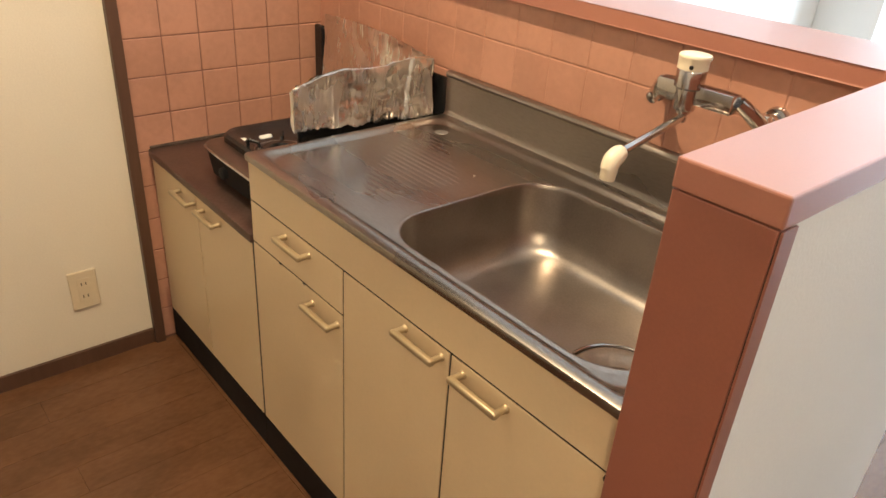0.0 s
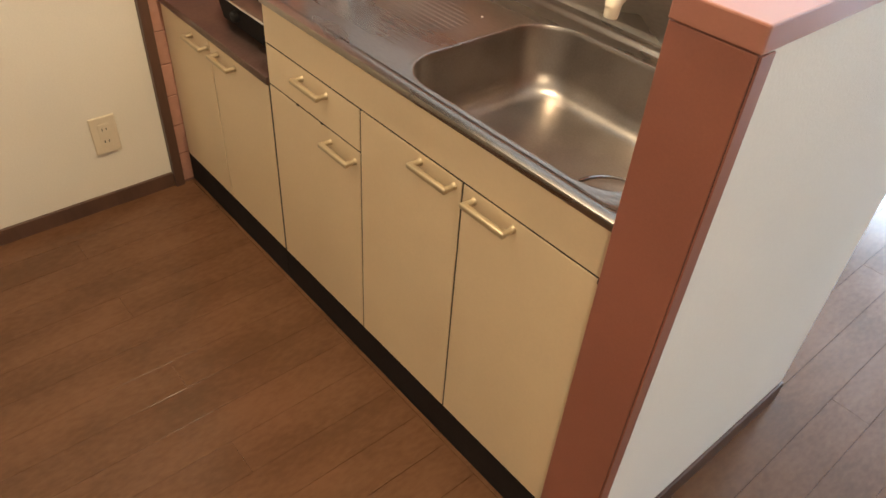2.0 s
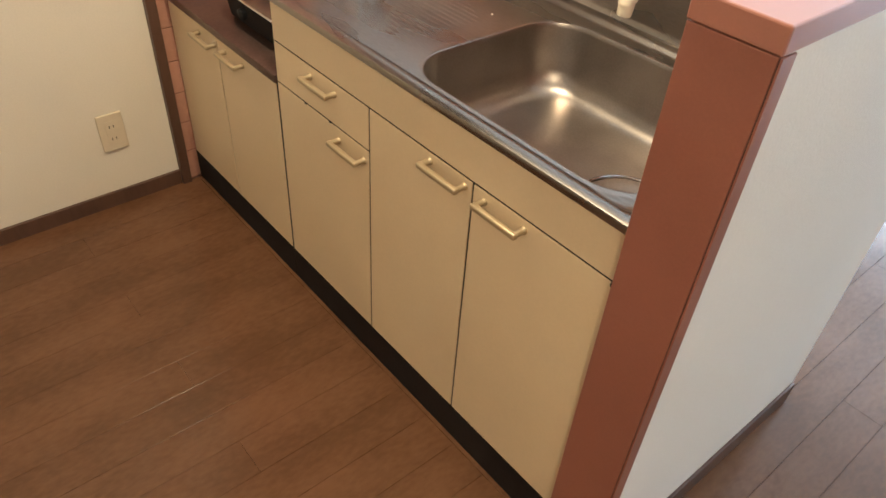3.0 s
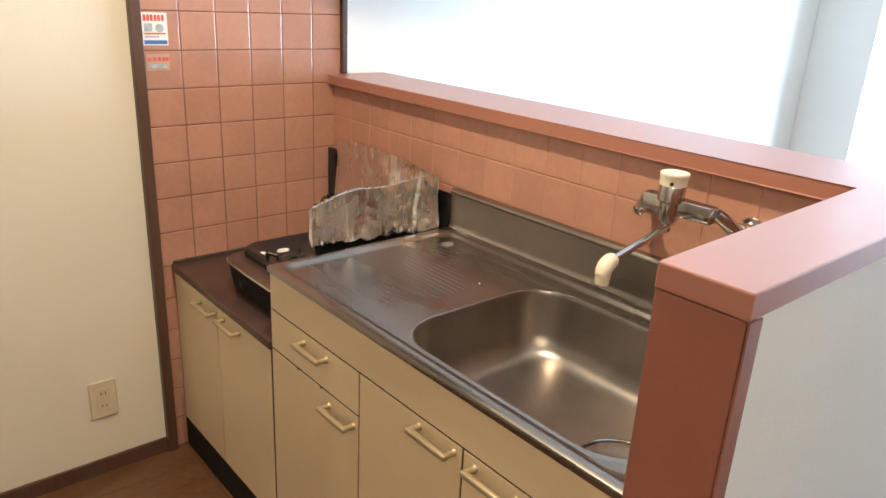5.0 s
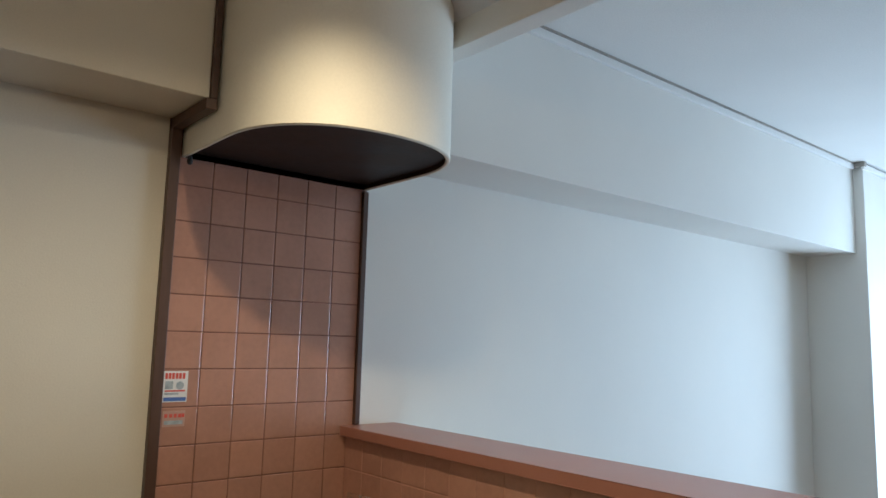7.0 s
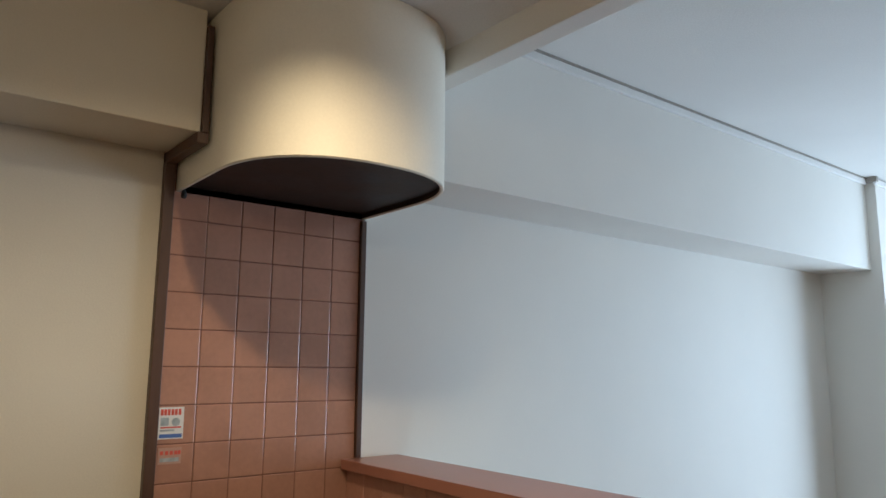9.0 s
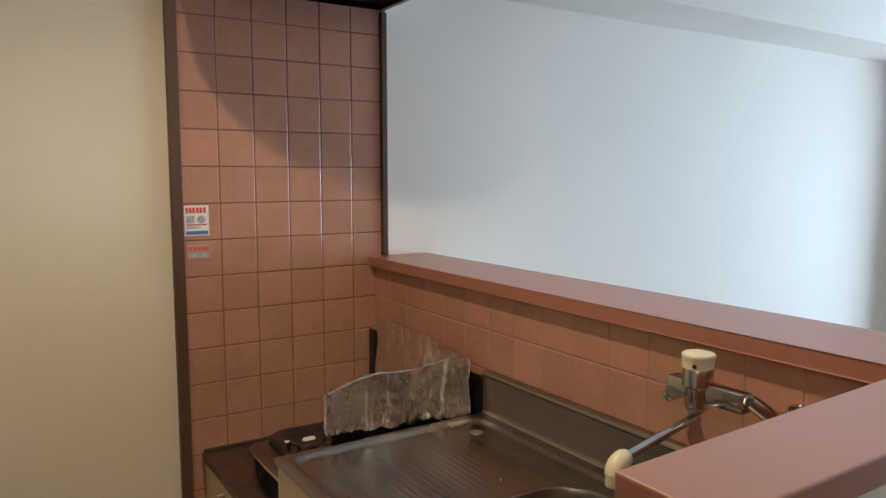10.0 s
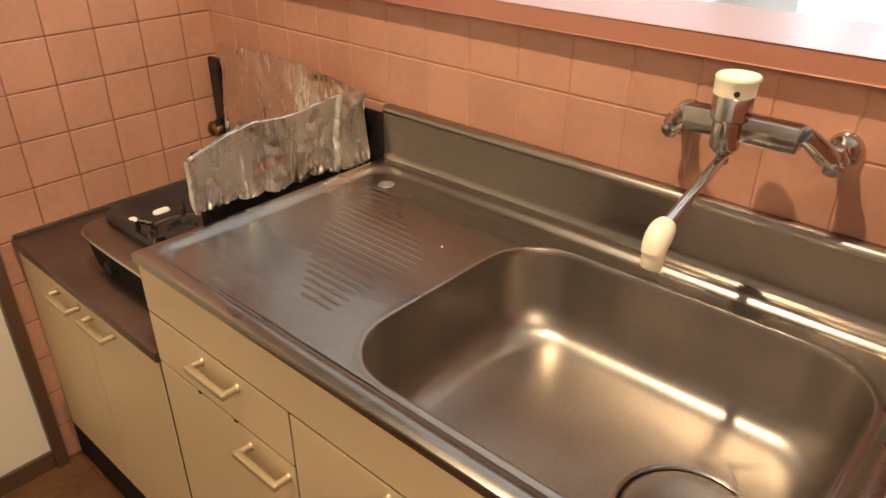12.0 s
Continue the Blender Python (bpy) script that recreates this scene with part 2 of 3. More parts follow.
# crown moulding with its dark gap below the living room ceiling
crown = setting("crown_moulding", boxes((0.295, 0.313, 0.095, 3.325, LC - 0.040, LC - 0.008), bevel=0.003), WHITEP, "white ceiling moulding above the beam", "trim")
setting("ceiling_gap", boxes((0.295, 0.318, 0.095, 3.325, LC - 0.008, LC - 0.001)), GAP, "dark shadow gap over the white moulding", "trim")
setting("crown_moulding_column", boxes((0.35, 0.368, 3.315, NORTH, LC - 0.045, LC - 0.014), bevel=0.003), WHITEP, "white ceiling moulding round the pier", "trim")
setting("ceiling_gap_column", boxes((0.30, 0.373, 3.31, 3.335, LC - 0.03, LC - 0.001)), GAP, "dark corner piece of the ceiling moulding", "trim")

# baseboards
setting("baseboard_west", boxes((0.0, 0.010, SOUTH, -0.617, -0.004, 0.048), bevel=0.002), TRIM, "dark brown wooden baseboard", "baseboard")
setting("baseboard_living", boxes((0.0, 0.010, 0.186, 3.345, -0.004, 0.048), bevel=0.002), TRIM, "dark brown wooden baseboard", "baseboard")
setting("baseboard_return", boxes((1.712, 1.7195, -0.5675, 0.183, -0.004, 0.062), bevel=0.002), TRIM, "dark brown baseboard at the half wall", "baseboard")

# dark brown edging of the tiled recess: up the wall, out under the bulkhead and up its corner
setting("trim_recess", boxes((-0.004, 0.022, -0.617, -0.588, -0.004, 2.013), (-0.002, 0.260, -0.617, -0.588, 1.983, 2.012), (0.240, 0.259, -0.604, -0.588, 2.0125, KC - 0.045), bevel=0.002), TRIM,
        "dark brown wooden edging round the tiled recess", "trim")
setting("trim_tile_edge", boxes((-0.004, 0.012, 0.026, 0.045, CAP + 0.001, 1.905), bevel=0.002), TRIM, "dark brown strip at the tile edge", "trim")

# half wall with its return
setting("wall_half", boxes((0.0, 1.712, 0.006, 0.183, -0.004, CAP - 0.031)), PAPER, "half wall between kitchen and living room", "wall")
half_tiles = setting("wall_half_tiles", boxes((0.0, 1.590, 0.0014, 0.0058, 0.50, CAP - 0.0325)), GROUT2, "salmon tiles on the half wall", "wall")
setting("wall_return", boxes((1.620, 1.712, -0.5695, 0.006, -0.004, CAP - 0.031)), PAPER, "short white return wall beside the sink", "wall")


def cap_mesh():
    """An L-shaped cap board with softened edges."""
    bm = bmesh.new()
    pts = [(0.0, -0.021), (1.590, -0.021), (1.606, -0.597), (1.716, -0.597), (1.716, 0.195), (0.0, 0.195)]
    loft(bm, [[(x, y, CAP - 0.031) for x, y in pts], [(x, y, CAP) for x, y in pts]], cap0=True, cap1=True)
    bmesh.ops.bevel(bm, geom=list(bm.edges), offset=0.0025, segments=2, profile=0.5, affect="EDGES")
    return bm


def skewed():
    """The lining board of the return, slightly out of square."""
    pts = [(1.608, -0.573), (1.6195, -0.573), (1.6195, -0.001), (1.592, -0.001)]
    return loft(bmesh.new(), [[(x, y, z) for x, y in pts] for z in (0.70, CAP - 0.0325)], cap0=True, cap1=True)


setting("wall_cap", cap_mesh(), LAMINATE, "red-brown laminate cap on the half wall", "counter cap")
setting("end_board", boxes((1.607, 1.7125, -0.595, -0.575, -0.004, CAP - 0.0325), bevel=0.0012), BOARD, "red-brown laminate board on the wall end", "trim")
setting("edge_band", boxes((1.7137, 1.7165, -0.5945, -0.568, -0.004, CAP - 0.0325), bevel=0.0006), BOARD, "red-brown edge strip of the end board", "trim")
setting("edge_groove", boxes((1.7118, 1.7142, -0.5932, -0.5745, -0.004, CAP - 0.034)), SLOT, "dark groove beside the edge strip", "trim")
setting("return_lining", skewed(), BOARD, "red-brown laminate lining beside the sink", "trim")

# balcony window, behind the pier
win = thing("window_1", (1.65, NORTH, 0.06), "bright aluminium balcony window with two panes", "window", kind="structure")
part("window_frame", boxes((WX0, WX1, NORTH + 0.02, NORTH + 0.09, 0.06, 0.10), (WX0, WX1, NORTH + 0.02, NORTH + 0.09, WZ1 - 0.04, WZ1),
                           (WX0, WX0 + 0.04, NORTH + 0.02, NORTH + 0.09, 0.10, WZ1 - 0.04), (WX1 - 0.04, WX1, NORTH + 0.02, NORTH + 0.09, 0.10, WZ1 - 0.04),
                           (1.62, 1.68, NORTH + 0.03, NORTH + 0.08, 0.10, WZ1 - 0.04), bevel=0.003), ALU, win)
for x0, x1 in ((WX0 + 0.04, 1.62), (1.68, WX1 - 0.04)):
    pane = part("pane", boxes((x0, x1, NORTH + 0.052, NORTH + 0.057, 0.10, WZ1 - 0.04)), GLASS, win)
    pane.visible_shadow = False

def rings(x, y, profile, n=32):
    return [[(x + r * math.cos(2 * math.pi * i / n), y + r * math.sin(2 * math.pi * i / n), z) for i in range(n)] for r, z in profile]


lx, ly = DOWN
dl = thing("downlight", (lx, ly, KC), "small recessed ceiling downlight with a white ring", "lamp")
part("ring", loft(bmesh.new(), rings(lx, ly, ((0.075, KC), (0.073, KC - 0.006), (0.058, KC - 0.006), (0.052, KC - 0.001)))), WHITEP, dl, smooth=True)
part("bulb", lathe(bmesh.new(), (lx, ly, KC - 0.004), [(0.03, 0.0), (0.045, 0.003)]), BULB, dl, smooth=True)
# fixture for the added fill lamp, out of view behind the camera
lx, ly = FILL_LAMP
cl = thing("ceiling_lamp", (lx, ly, KC), "unseen white ceiling lamp added as fill, with a bare bulb", "lamp")
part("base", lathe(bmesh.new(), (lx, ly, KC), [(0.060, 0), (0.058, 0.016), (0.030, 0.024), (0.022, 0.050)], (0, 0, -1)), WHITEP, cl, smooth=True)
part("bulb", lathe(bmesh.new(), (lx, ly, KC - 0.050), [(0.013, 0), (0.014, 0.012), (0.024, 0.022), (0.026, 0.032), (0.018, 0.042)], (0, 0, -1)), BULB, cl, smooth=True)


# ---------------------------------------------------------------- cabinets
FRONT = -0.552


def handle(x0, x1, z, parent):
    """A square-shouldered bar handle on two feet."""
    bm = bmesh.new()
    y = FRONT - 0.024
    box(bm, x0 - 0.0062, x1 + 0.0062, y - 0.006, y + 0.0062, z - 0.006, z + 0.006, bevel=0.0036, seg=3)
    for x in (x0, x1):
        lathe(bm, (x, FRONT + 0.001, z), [(0.0060, 0), (0.0060, 0.022)], (0, -1, 0), 14)
    for x in (x0, x1):
        lathe(bm, (x, FRONT, z), [(0.0075, 0), (0.0075, 0.003), (0.006, 0.005)], (0, -1, 0), 14)
    return part("handle", bm, HANDLE, parent, "champagne metal bar handle", smooth=True)


def front(name, x0, x1, z0, z1, parent, grip=None):
    ob = part(name, boxes((x0 + 0.0026, x1 - 0.0026, FRONT, FRONT + 0.0075, z0 + 0.0024, z1 - 0.0024), bevel=0.0009), CREAM, parent)
    if grip:
        handle(*grip, ob)
    return ob


stove_cab = thing("stove_cabinet", (0.31, -0.3, 0), "low cream two-door cabinet under the stove", "cabinet")
# dark front close behind the doors paints the shade in their gaps
part("body", boxes((0.006, 0.611, FRONT + 0.0022, -0.03, 0.10, 0.597)), CARCASS_SHADE, stove_cab)
part("toe_kick", boxes((0.006, 0.6115, FRONT + 0.001, FRONT + 0.018, -0.004, 0.099)), DARK, stove_cab, "black toe kick board")
front("door", 0.008, 0.301, 0.10, 0.596, stove_cab, (0.199, 0.291, 0.567))
front("door", 0.301, 0.607, 0.10, 0.596, stove_cab, (0.347, 0.439, 0.570))
part("worktop", boxes((0.004, 0.612, FRONT - 0.006, -0.004, 0.5975, 0.620), bevel=0.003), STOVE_TOP, stove_cab, "dull brownish steel top", smooth=True)

sink_cab = thing("sink_cabinet", (1.11, -0.3, 0), "cream sink cabinet with one drawer and doors", "cabinet")
for panel in ((0.616, 0.630, FRONT + 0.0022, -0.03, 0.10, 0.795), (1.590, 1.605, FRONT + 0.0022, -0.03, 0.10, 0.795), (0.630, 1.590, FRONT + 0.03, -0.045, 0.10, 0.115),
              (0.630, 1.590, -0.045, -0.03, 0.10, 0.795), (0.630, 1.590, FRONT + 0.0022, FRONT + 0.03, 0.10, 0.795)):
    part("carcass_panel", boxes(panel), CARCASS_SHADE, sink_cab)
part("side_panel", boxes((0.6135, 0.616, FRONT + 0.002, -0.01, 0.605, 0.795)), CREAM, sink_cab)
part("toe_kick", boxes((0.6135, 1.606, FRONT + 0.001, FRONT + 0.018, -0.004, 0.099)), DARK, sink_cab, "black toe kick board")
front("top_panel", 0.613, 1.606, 0.705, 0.796, sink_cab)
drawer = front("drawer", 0.613, 0.977, 0.605, 0.705, sink_cab, (0.765, 0.857, 0.680))
for x in (0.736, 0.834):
    part("stop", boxes((x - 0.004, x + 0.004, FRONT - 0.0008, FRONT + 0.004, 0.6022, 0.6062), bevel=0.0006), SLOT, drawer, "small dark worn stop")
front("door", 0.613, 0.977, 0.10, 0.605, sink_cab, (0.866, 0.958, 0.575))
front("door", 0.977, 1.280, 0.10, 0.705, sink_cab, (1.166, 1.260, 0.686))
front("door", 1.280, 1.606, 0.10, 0.705, sink_cab, (1.311, 1.405, 0.684))
setting("floor_bead", boxes((0.03, 1.606, FRONT - 0.010, FRONT, -0.004, 0.004), bevel=0.001), WOOD, "thin wooden bead along the toe kick", "trim")

# the stainless sink top
SX0, SX1, SY0, SY1 = 0.610, 1.606, -0.558, -0.004
BX0, BX1, BY0, BY1 = 1.020, 1.562, -0.510, -0.092
sink = thing("kitchen_sink", (1.15, -0.28, 0.776), "stainless steel sink top with ribbed draining board", "sink")


def rect(inset, r, z, back=0.0):
    """The outline of the top, drawn in by inset and, at the wall, by back as well."""
    return rounded((SX0 + SX1) / 2, (SY0 + SY1 - back) / 2, (SX1 - SX0) / 2 - inset, (SY1 - SY0 - back) / 2 - inset, r, z)


def bowl(inset, r, z):
    return rounded((BX0 + BX1) / 2, (BY0 + BY1) / 2, (BX1 - BX0) / 2 - inset, (BY1 - BY0) / 2 - inset, r, z)


top = bmesh.new()
loft(top, [rect(0.012, 0.003, 0.796), rect(0.001, 0.003, 0.7965), rect(0.0, 0.004, 0.807), rect(0.0015, 0.005, 0.8105), rect(0.006, 0.008, 0.8124), rect(0.012, 0.014, 0.8134, 0.016), rect(0.018, 0.022, 0.8136, 0.018),
           rect(0.023, 0.030, 0.8124, 0.019), rect(0.027, 0.036, 0.8090, 0.019), rect(0.031, 0.042, 0.8045, 0.019), rect(0.036, 0.048, 0.803, 0.019), rect(0.039, 0.050, 0.803, 0.019), bowl(-0.013, 0.113, 0.8030), bowl(-0.010, 0.110, 0.8030), bowl(-0.004, 0.104, 0.8042), bowl(-0.001, 0.101, 0.8042), bowl(0.001, 0.099, 0.8030)])
part("drainboard", top, STEEL, sink, smooth=True)
DX, DY = 1.433, -0.318
pit = bmesh.new()
loft(pit, [bowl(0.001, 0.099, 0.8028), bowl(0.0025, 0.0975, 0.800), bowl(0.004, 0.096, 0.792), bowl(0.010, 0.092, 0.705), bowl(0.014, 0.090, 0.693), bowl(0.021, 0.088, 0.674), bowl(0.034, 0.084, 0.661), bowl(0.056, 0.078, 0.655), bowl(0.10, 0.06, 0.653),
           rounded(DX, DY, 0.098, 0.098, 0.0979, 0.650), rounded(DX, DY, 0.090, 0.090, 0.0899, 0.6485), rounded(DX, DY, 0.084, 0.084, 0.0839, 0.640)], cap1=True)
part("basin", pit, BASIN, sink, "deep brushed steel basin with rounded corners", smooth=True)
lid = bmesh.new()
loft(lid, [rounded(DX, DY, r, r, r - 1e-4, z) for r, z in ((0.082, 0.641), (0.082, 0.650), (0.078, 0.653), (0.060, 0.652), (0.052, 0.648), (0.030, 0.647), (0.026, 0.651), (0.015, 0.653))], cap1=True)
part("drain_cover", lid, BASIN, sink, "round steel drain cover", smooth=True)
ring = bmesh.new()
tube(ring, [(DX + 0.088 * math.cos(a), DY + 0.088 * math.sin(a), 0.6505) for a in [2 * math.pi * i / 48 for i in range(49)]], 0.0032, 8)
part("drain_ring", ring, CHROME, sink, "polished drain ring", smooth=True)
splash = bmesh.new()
prof = [(-0.006, 0.812), (-0.022, 0.812), (-0.018, 0.818), (-0.016, 0.826), (-0.016, 0.904), (-0.019, 0.907), (-0.021, 0.911), (-0.019, 0.916), (-0.014, 0.919), (-0.003, 0.919), (-0.003, 0.812)]
loft(splash, [[(x, y, z) for y, z in prof] for x in (0.614, 1.606)], cap0=True, cap1=True)
part("splashback", splash, STEEL, sink, "low steel splashback with a rolled top edge", smooth=True)
for i in range(22):
    d = 0.325 * i / 21
    cy = -0.122 - d
    x0, x1 = 0.678 + 0.20 * (d / 0.325) ** 1.8, min(0.965, 0.735 + 1.75 * d) - 0.02 * max(0, d - 0.25)
    w = min(0.03, (x1 - x0) * 0.35)
    rib = bmesh.new()
    loft(rib, [[(x0, cy, 0.8025)] * 5] + [[(x, cy + 0.0042 * math.cos(a), 0.8022 + h * math.sin(a)) for a in [math.pi * k / 4 for k in range(5)]]
               for x, h in ((x0 + w * 0.4, 0.0011), (x0 + w, 0.0020), (x1 - w, 0.0020), (x1 - w * 0.4, 0.0011))] + [[(x1, cy, 0.8025)] * 5], closed=False)
    bmesh.ops.remove_doubles(rib, verts=rib.verts, dist=1e-6)
    part("rib", rib, STEEL, sink, smooth=True)
part("badge", lathe(bmesh.new(), (0.702, -0.099, 0.803), [(0.016, 0), (0.0155, 0.0008)], n=20), ALU, sink, "small pale oval badge")


# ---------------------------------------------------------------- mixer tap
tap = thing("mixer_tap", (1.31, 0.0, 1.01), "chrome wall-mounted mixer tap with ivory knob", "tap")
MX, MY = 1.311, -0.100
FZ = 1.030
for x, s in ((1.222, 1), (1.424, -1)):
    bm = bmesh.new()
    lathe(bm, (x, 0.002, FZ), [(0.022, 0), (0.022, 0.006), (0.019, 0.011), (0.013, 0.013), (0.013, 0.034)], (0, -1, 0), 24)
    part("wall_flange", bm, CHROME, tap, smooth=True)
    leg = bmesh.new()
    tube(leg, [(x, -0.030, FZ), (x + 0.001 * s, -0.046, FZ - 0.001), (x + 0.006 * s, -0.056, FZ + 0.004), (x + 0.022 * s, -0.074, FZ + 0.024), (x + 0.030 * s, -0.082, FZ + 0.032)], [0.012, 0.0135, 0.0135, 0.012, 0.011], 16)
    lathe(leg, (x, -0.036, FZ), [(0.015, 0), (0.017, 0.003), (0.017, 0.013), (0.014, 0.016)], (0, -1, 0), 6)
    part("offset_leg", leg, CHROME, tap, smooth=True)
    part("shutoff_screw", lathe(bmesh.new(), (x - 0.002 * s, -0.050, FZ - 0.006), [(0.010, 0), (0.0115, 0.003), (0.0115, 0.010), (0.008, 0.013)], (-0.25 * s, -0.8, -0.5), 16), CHROME, tap, smooth=True)
part("crossbar", boxes((1.254, 1.393, -0.104, -0.077, 1.043, 1.074), bevel=0.0015, seg=2), CHROME, tap, "flat-sided chrome crossbar", smooth=True)
part("mixer_body", lathe(bmesh.new(), (MX, MY, 1.030), [(0.012, 0), (0.0175, 0.002), (0.0185, 0.006), (0.0185, 0.036), (0.0220, 0.038), (0.0240, 0.040), (0.0240, 0.066), (0.0225, 0.069)], n=36), CHROME, tap, smooth=True)
knob = bmesh.new()
loft(knob, [rounded(MX + dx, MY + dy, hx, hy, min(hx, hy) - 0.001, z, 8) for dx, dy, hx, hy, z in ((0, 0, 0.021, 0.021, 1.0975), (0, 0, 0.0242, 0.0242, 1.0990), (0, 0, 0.0244, 0.0244, 1.107),
            (0.0005, -0.0005, 0.0247, 0.0246, 1.113), (0.002, -0.0015, 0.0262, 0.0255, 1.118), (0.002, -0.0015, 0.0262, 0.0256, 1.1205), (0.002, -0.0015, 0.0245, 0.0240, 1.1228), (0.001, -0.001, 0.0185, 0.0180, 1.1242), (0.0, 0.0, 0.010, 0.010, 1.1246))], cap0=True, cap1=True)
kn = part("knob", knob, IVORY, tap, "ivory plastic temperature knob", smooth=True)
part("screw_hole", lathe(bmesh.new(), (MX + 0.0103, MY - 0.0214, 1.105), [(0.0035, 0), (0.0035, 0.0025)], (0.42, -0.9, 0), 12), SLOT, kn)
part("spout_joint", lathe(bmesh.new(), (MX, MY, 1.008), [(0.004, 0), (0.008, 0.003), (0.009, 0.009), (0.0065, 0.013), (0.0085, 0.015), (0.0125, 0.018), (0.0125, 0.024)], n=20), CHROME, tap, smooth=True)
pipe = bmesh.new()
tube(pipe, [(MX, MY, 1.018), (MX + 0.001, MY - 0.010, 1.016), (MX + 0.003, MY - 0.030, 1.014), (MX + 0.0174, MY - 0.180, 0.9957)], 0.0070, 14)
part("spout", pipe, CHROME, tap, "slim chrome swivel spout", smooth=True)
tip = bmesh.new()
tube(tip, [(MX + 0.0172, MY - 0.176, 0.9960), (MX + 0.0174, MY - 0.178, 0.9957), (MX + 0.0178, MY - 0.183, 0.9950), (MX + 0.0185, MY - 0.190, 0.9930), (MX + 0.0197, MY - 0.199, 0.989), (MX + 0.0205, MY - 0.2055, 0.982), (MX + 0.0208, MY - 0.2075, 0.975)],
     [0.0095, 0.0118, 0.0135, 0.0145, 0.0146, 0.0138, 0.0128], 22)
lathe(tip, (MX + 0.0208, MY - 0.207, 0.9585), [(0.0100, 0.001), (0.0112, 0), (0.0120, 0.002), (0.0128, 0.016), (0.0128, 0.0185), (0.011, 0.020)], (0.01, 0.1, 1), 22)
part("spout_tip", tip, IVORY, tap, "ivory plastic spout tip", smooth=True)


# ---------------------------------------------------------------- stove and its foil guard
burner = thing("gas_burner", (0.45, -0.36, 0.618), "single gas burner with black trivet and metal front", "stove")
G0, G1, H0, H1 = 0.235, 0.572, -0.504, -0.170
gx, gy, ghx, ghy = (G0 + G1) / 2, (H0 + H1) / 2, (G1 - G0) / 2, (H1 - H0) / 2
low = bmesh.new()
loft(low, [rounded(gx, gy, ghx - i, ghy - i, 0.03, z, 5) for i, z in ((0.022, 0.626), (0.016, 0.630), (0.007, 0.698))], cap0=True, cap1=True)
part("base", low, DARK, burner, "black lower body", smooth=True)
for x in (G0 + 0.08, G1 - 0.08):
    for y in (H0 + 0.08, H1 - 0.08):
        part("foot", lathe(bmesh.new(), (x, y, 0.618), [(0.012, 0), (0.014, 0.003), (0.012, 0.016)], n=12), SLOT, burner)
pan = bmesh.new()
loft(pan, [rounded(gx, gy, ghx - i, ghy - i, 0.045 - i, z, 6) for i, z in ((0.004, 0.695), (0.0, 0.697), (0.0, 0.703), (0.004, 0.708), (0.012, 0.710), (0.02, 0.7105))], cap0=True, cap1=True)
part("top_panel", pan, TANMETAL, burner, "dull brown metal top panel", smooth=True)
lip = bmesh.new()
tube(lip, [(G0 + 0.018, H0 + 0.014, 0.7035), (G0 + 0.032, H0 + 0.004, 0.7030), (G0 + 0.050, H0 - 0.001, 0.7030), (gx, H0 - 0.002, 0.7028), (G1 - 0.050, H0 - 0.001, 0.7030), (G1 - 0.030, H0 + 0.005, 0.7032), (G1 - 0.016, H0 + 0.017, 0.7035)], 0.0036, 10)
part("front_lip", lip, CHROME, burner, "bright rolled metal lip", smooth=True)
part("control_knob", lathe(bmesh.new(), (gx - 0.045, H0 + 0.030, 0.664), [(0.019, 0), (0.019, 0.012), (0.016, 0.014), (0.014, 0.030), (0.011, 0.032)], (0, -1, -0.12), 20), SLOT, burner, "black control knob", smooth=True)
tray = bmesh.new()
loft(tray, [rounded(gx, gy + 0.022, ghx - 0.006 - i, ghy - 0.026 - i, 0.05, z, 6) for i, z in ((0.0, 0.709), (0.0, 0.724), (0.006, 0.731), (0.020, 0.731), (0.034, 0.722))], cap0=True, cap1=True)
part("drip_tray", tray, ENAMEL, burner, "black enamel drip tray", smooth=True)
part("burner_head", lathe(bmesh.new(), (0.447, -0.385, 0.720), [(0.050, 0), (0.050, 0.012), (0.044, 0.018), (0.028, 0.018), (0.024, 0.012)], n=28), ENAMEL, burner, smooth=True)
rg = bmesh.new()
tube(rg, [(0.447 + 0.062 * math.cos(a), -0.385 + 0.062 * math.sin(a), 0.729) for a in [2 * math.pi * i / 36 for i in range(37)]], 0.0035, 8)
part("burner_ring", rg, TANMETAL, burner, "bright worn burner ring", smooth=True)
for i in range(5):
    a = 2 * math.pi * i / 5 + 2.62
    fin = bmesh.new()
    c, s = math.cos(a), math.sin(a)
    tube(fin, [(0.447 + r * c, -0.385 + r * s, z) for r, z in ((0.084, 0.727), (0.085, 0.743), (0.080, 0.747), (0.058, 0.742), (0.055, 0.730))], [0.005, 0.005, 0.005, 0.0045, 0.004], 8)
    part("trivet_arm", fin, ENAMEL, burner, smooth=True)
# reflections on the tray, modelled as two white ovals
for dx, dy in ((0.325, -0.432), (0.330, -0.366)):
    ov = bmesh.new()
    loft(ov, [rounded(dx, dy, 0.0095 - i, 0.018 - i, 0.0092 - i, z, 6) for i, z in ((0, 0.7225), (0.002, 0.7265), (0.006, 0.7275))], cap0=True, cap1=True)
    part("tray_plate", ov, PAPERW, burner, "pale oval piece made as a glint in the tray", smooth=True)


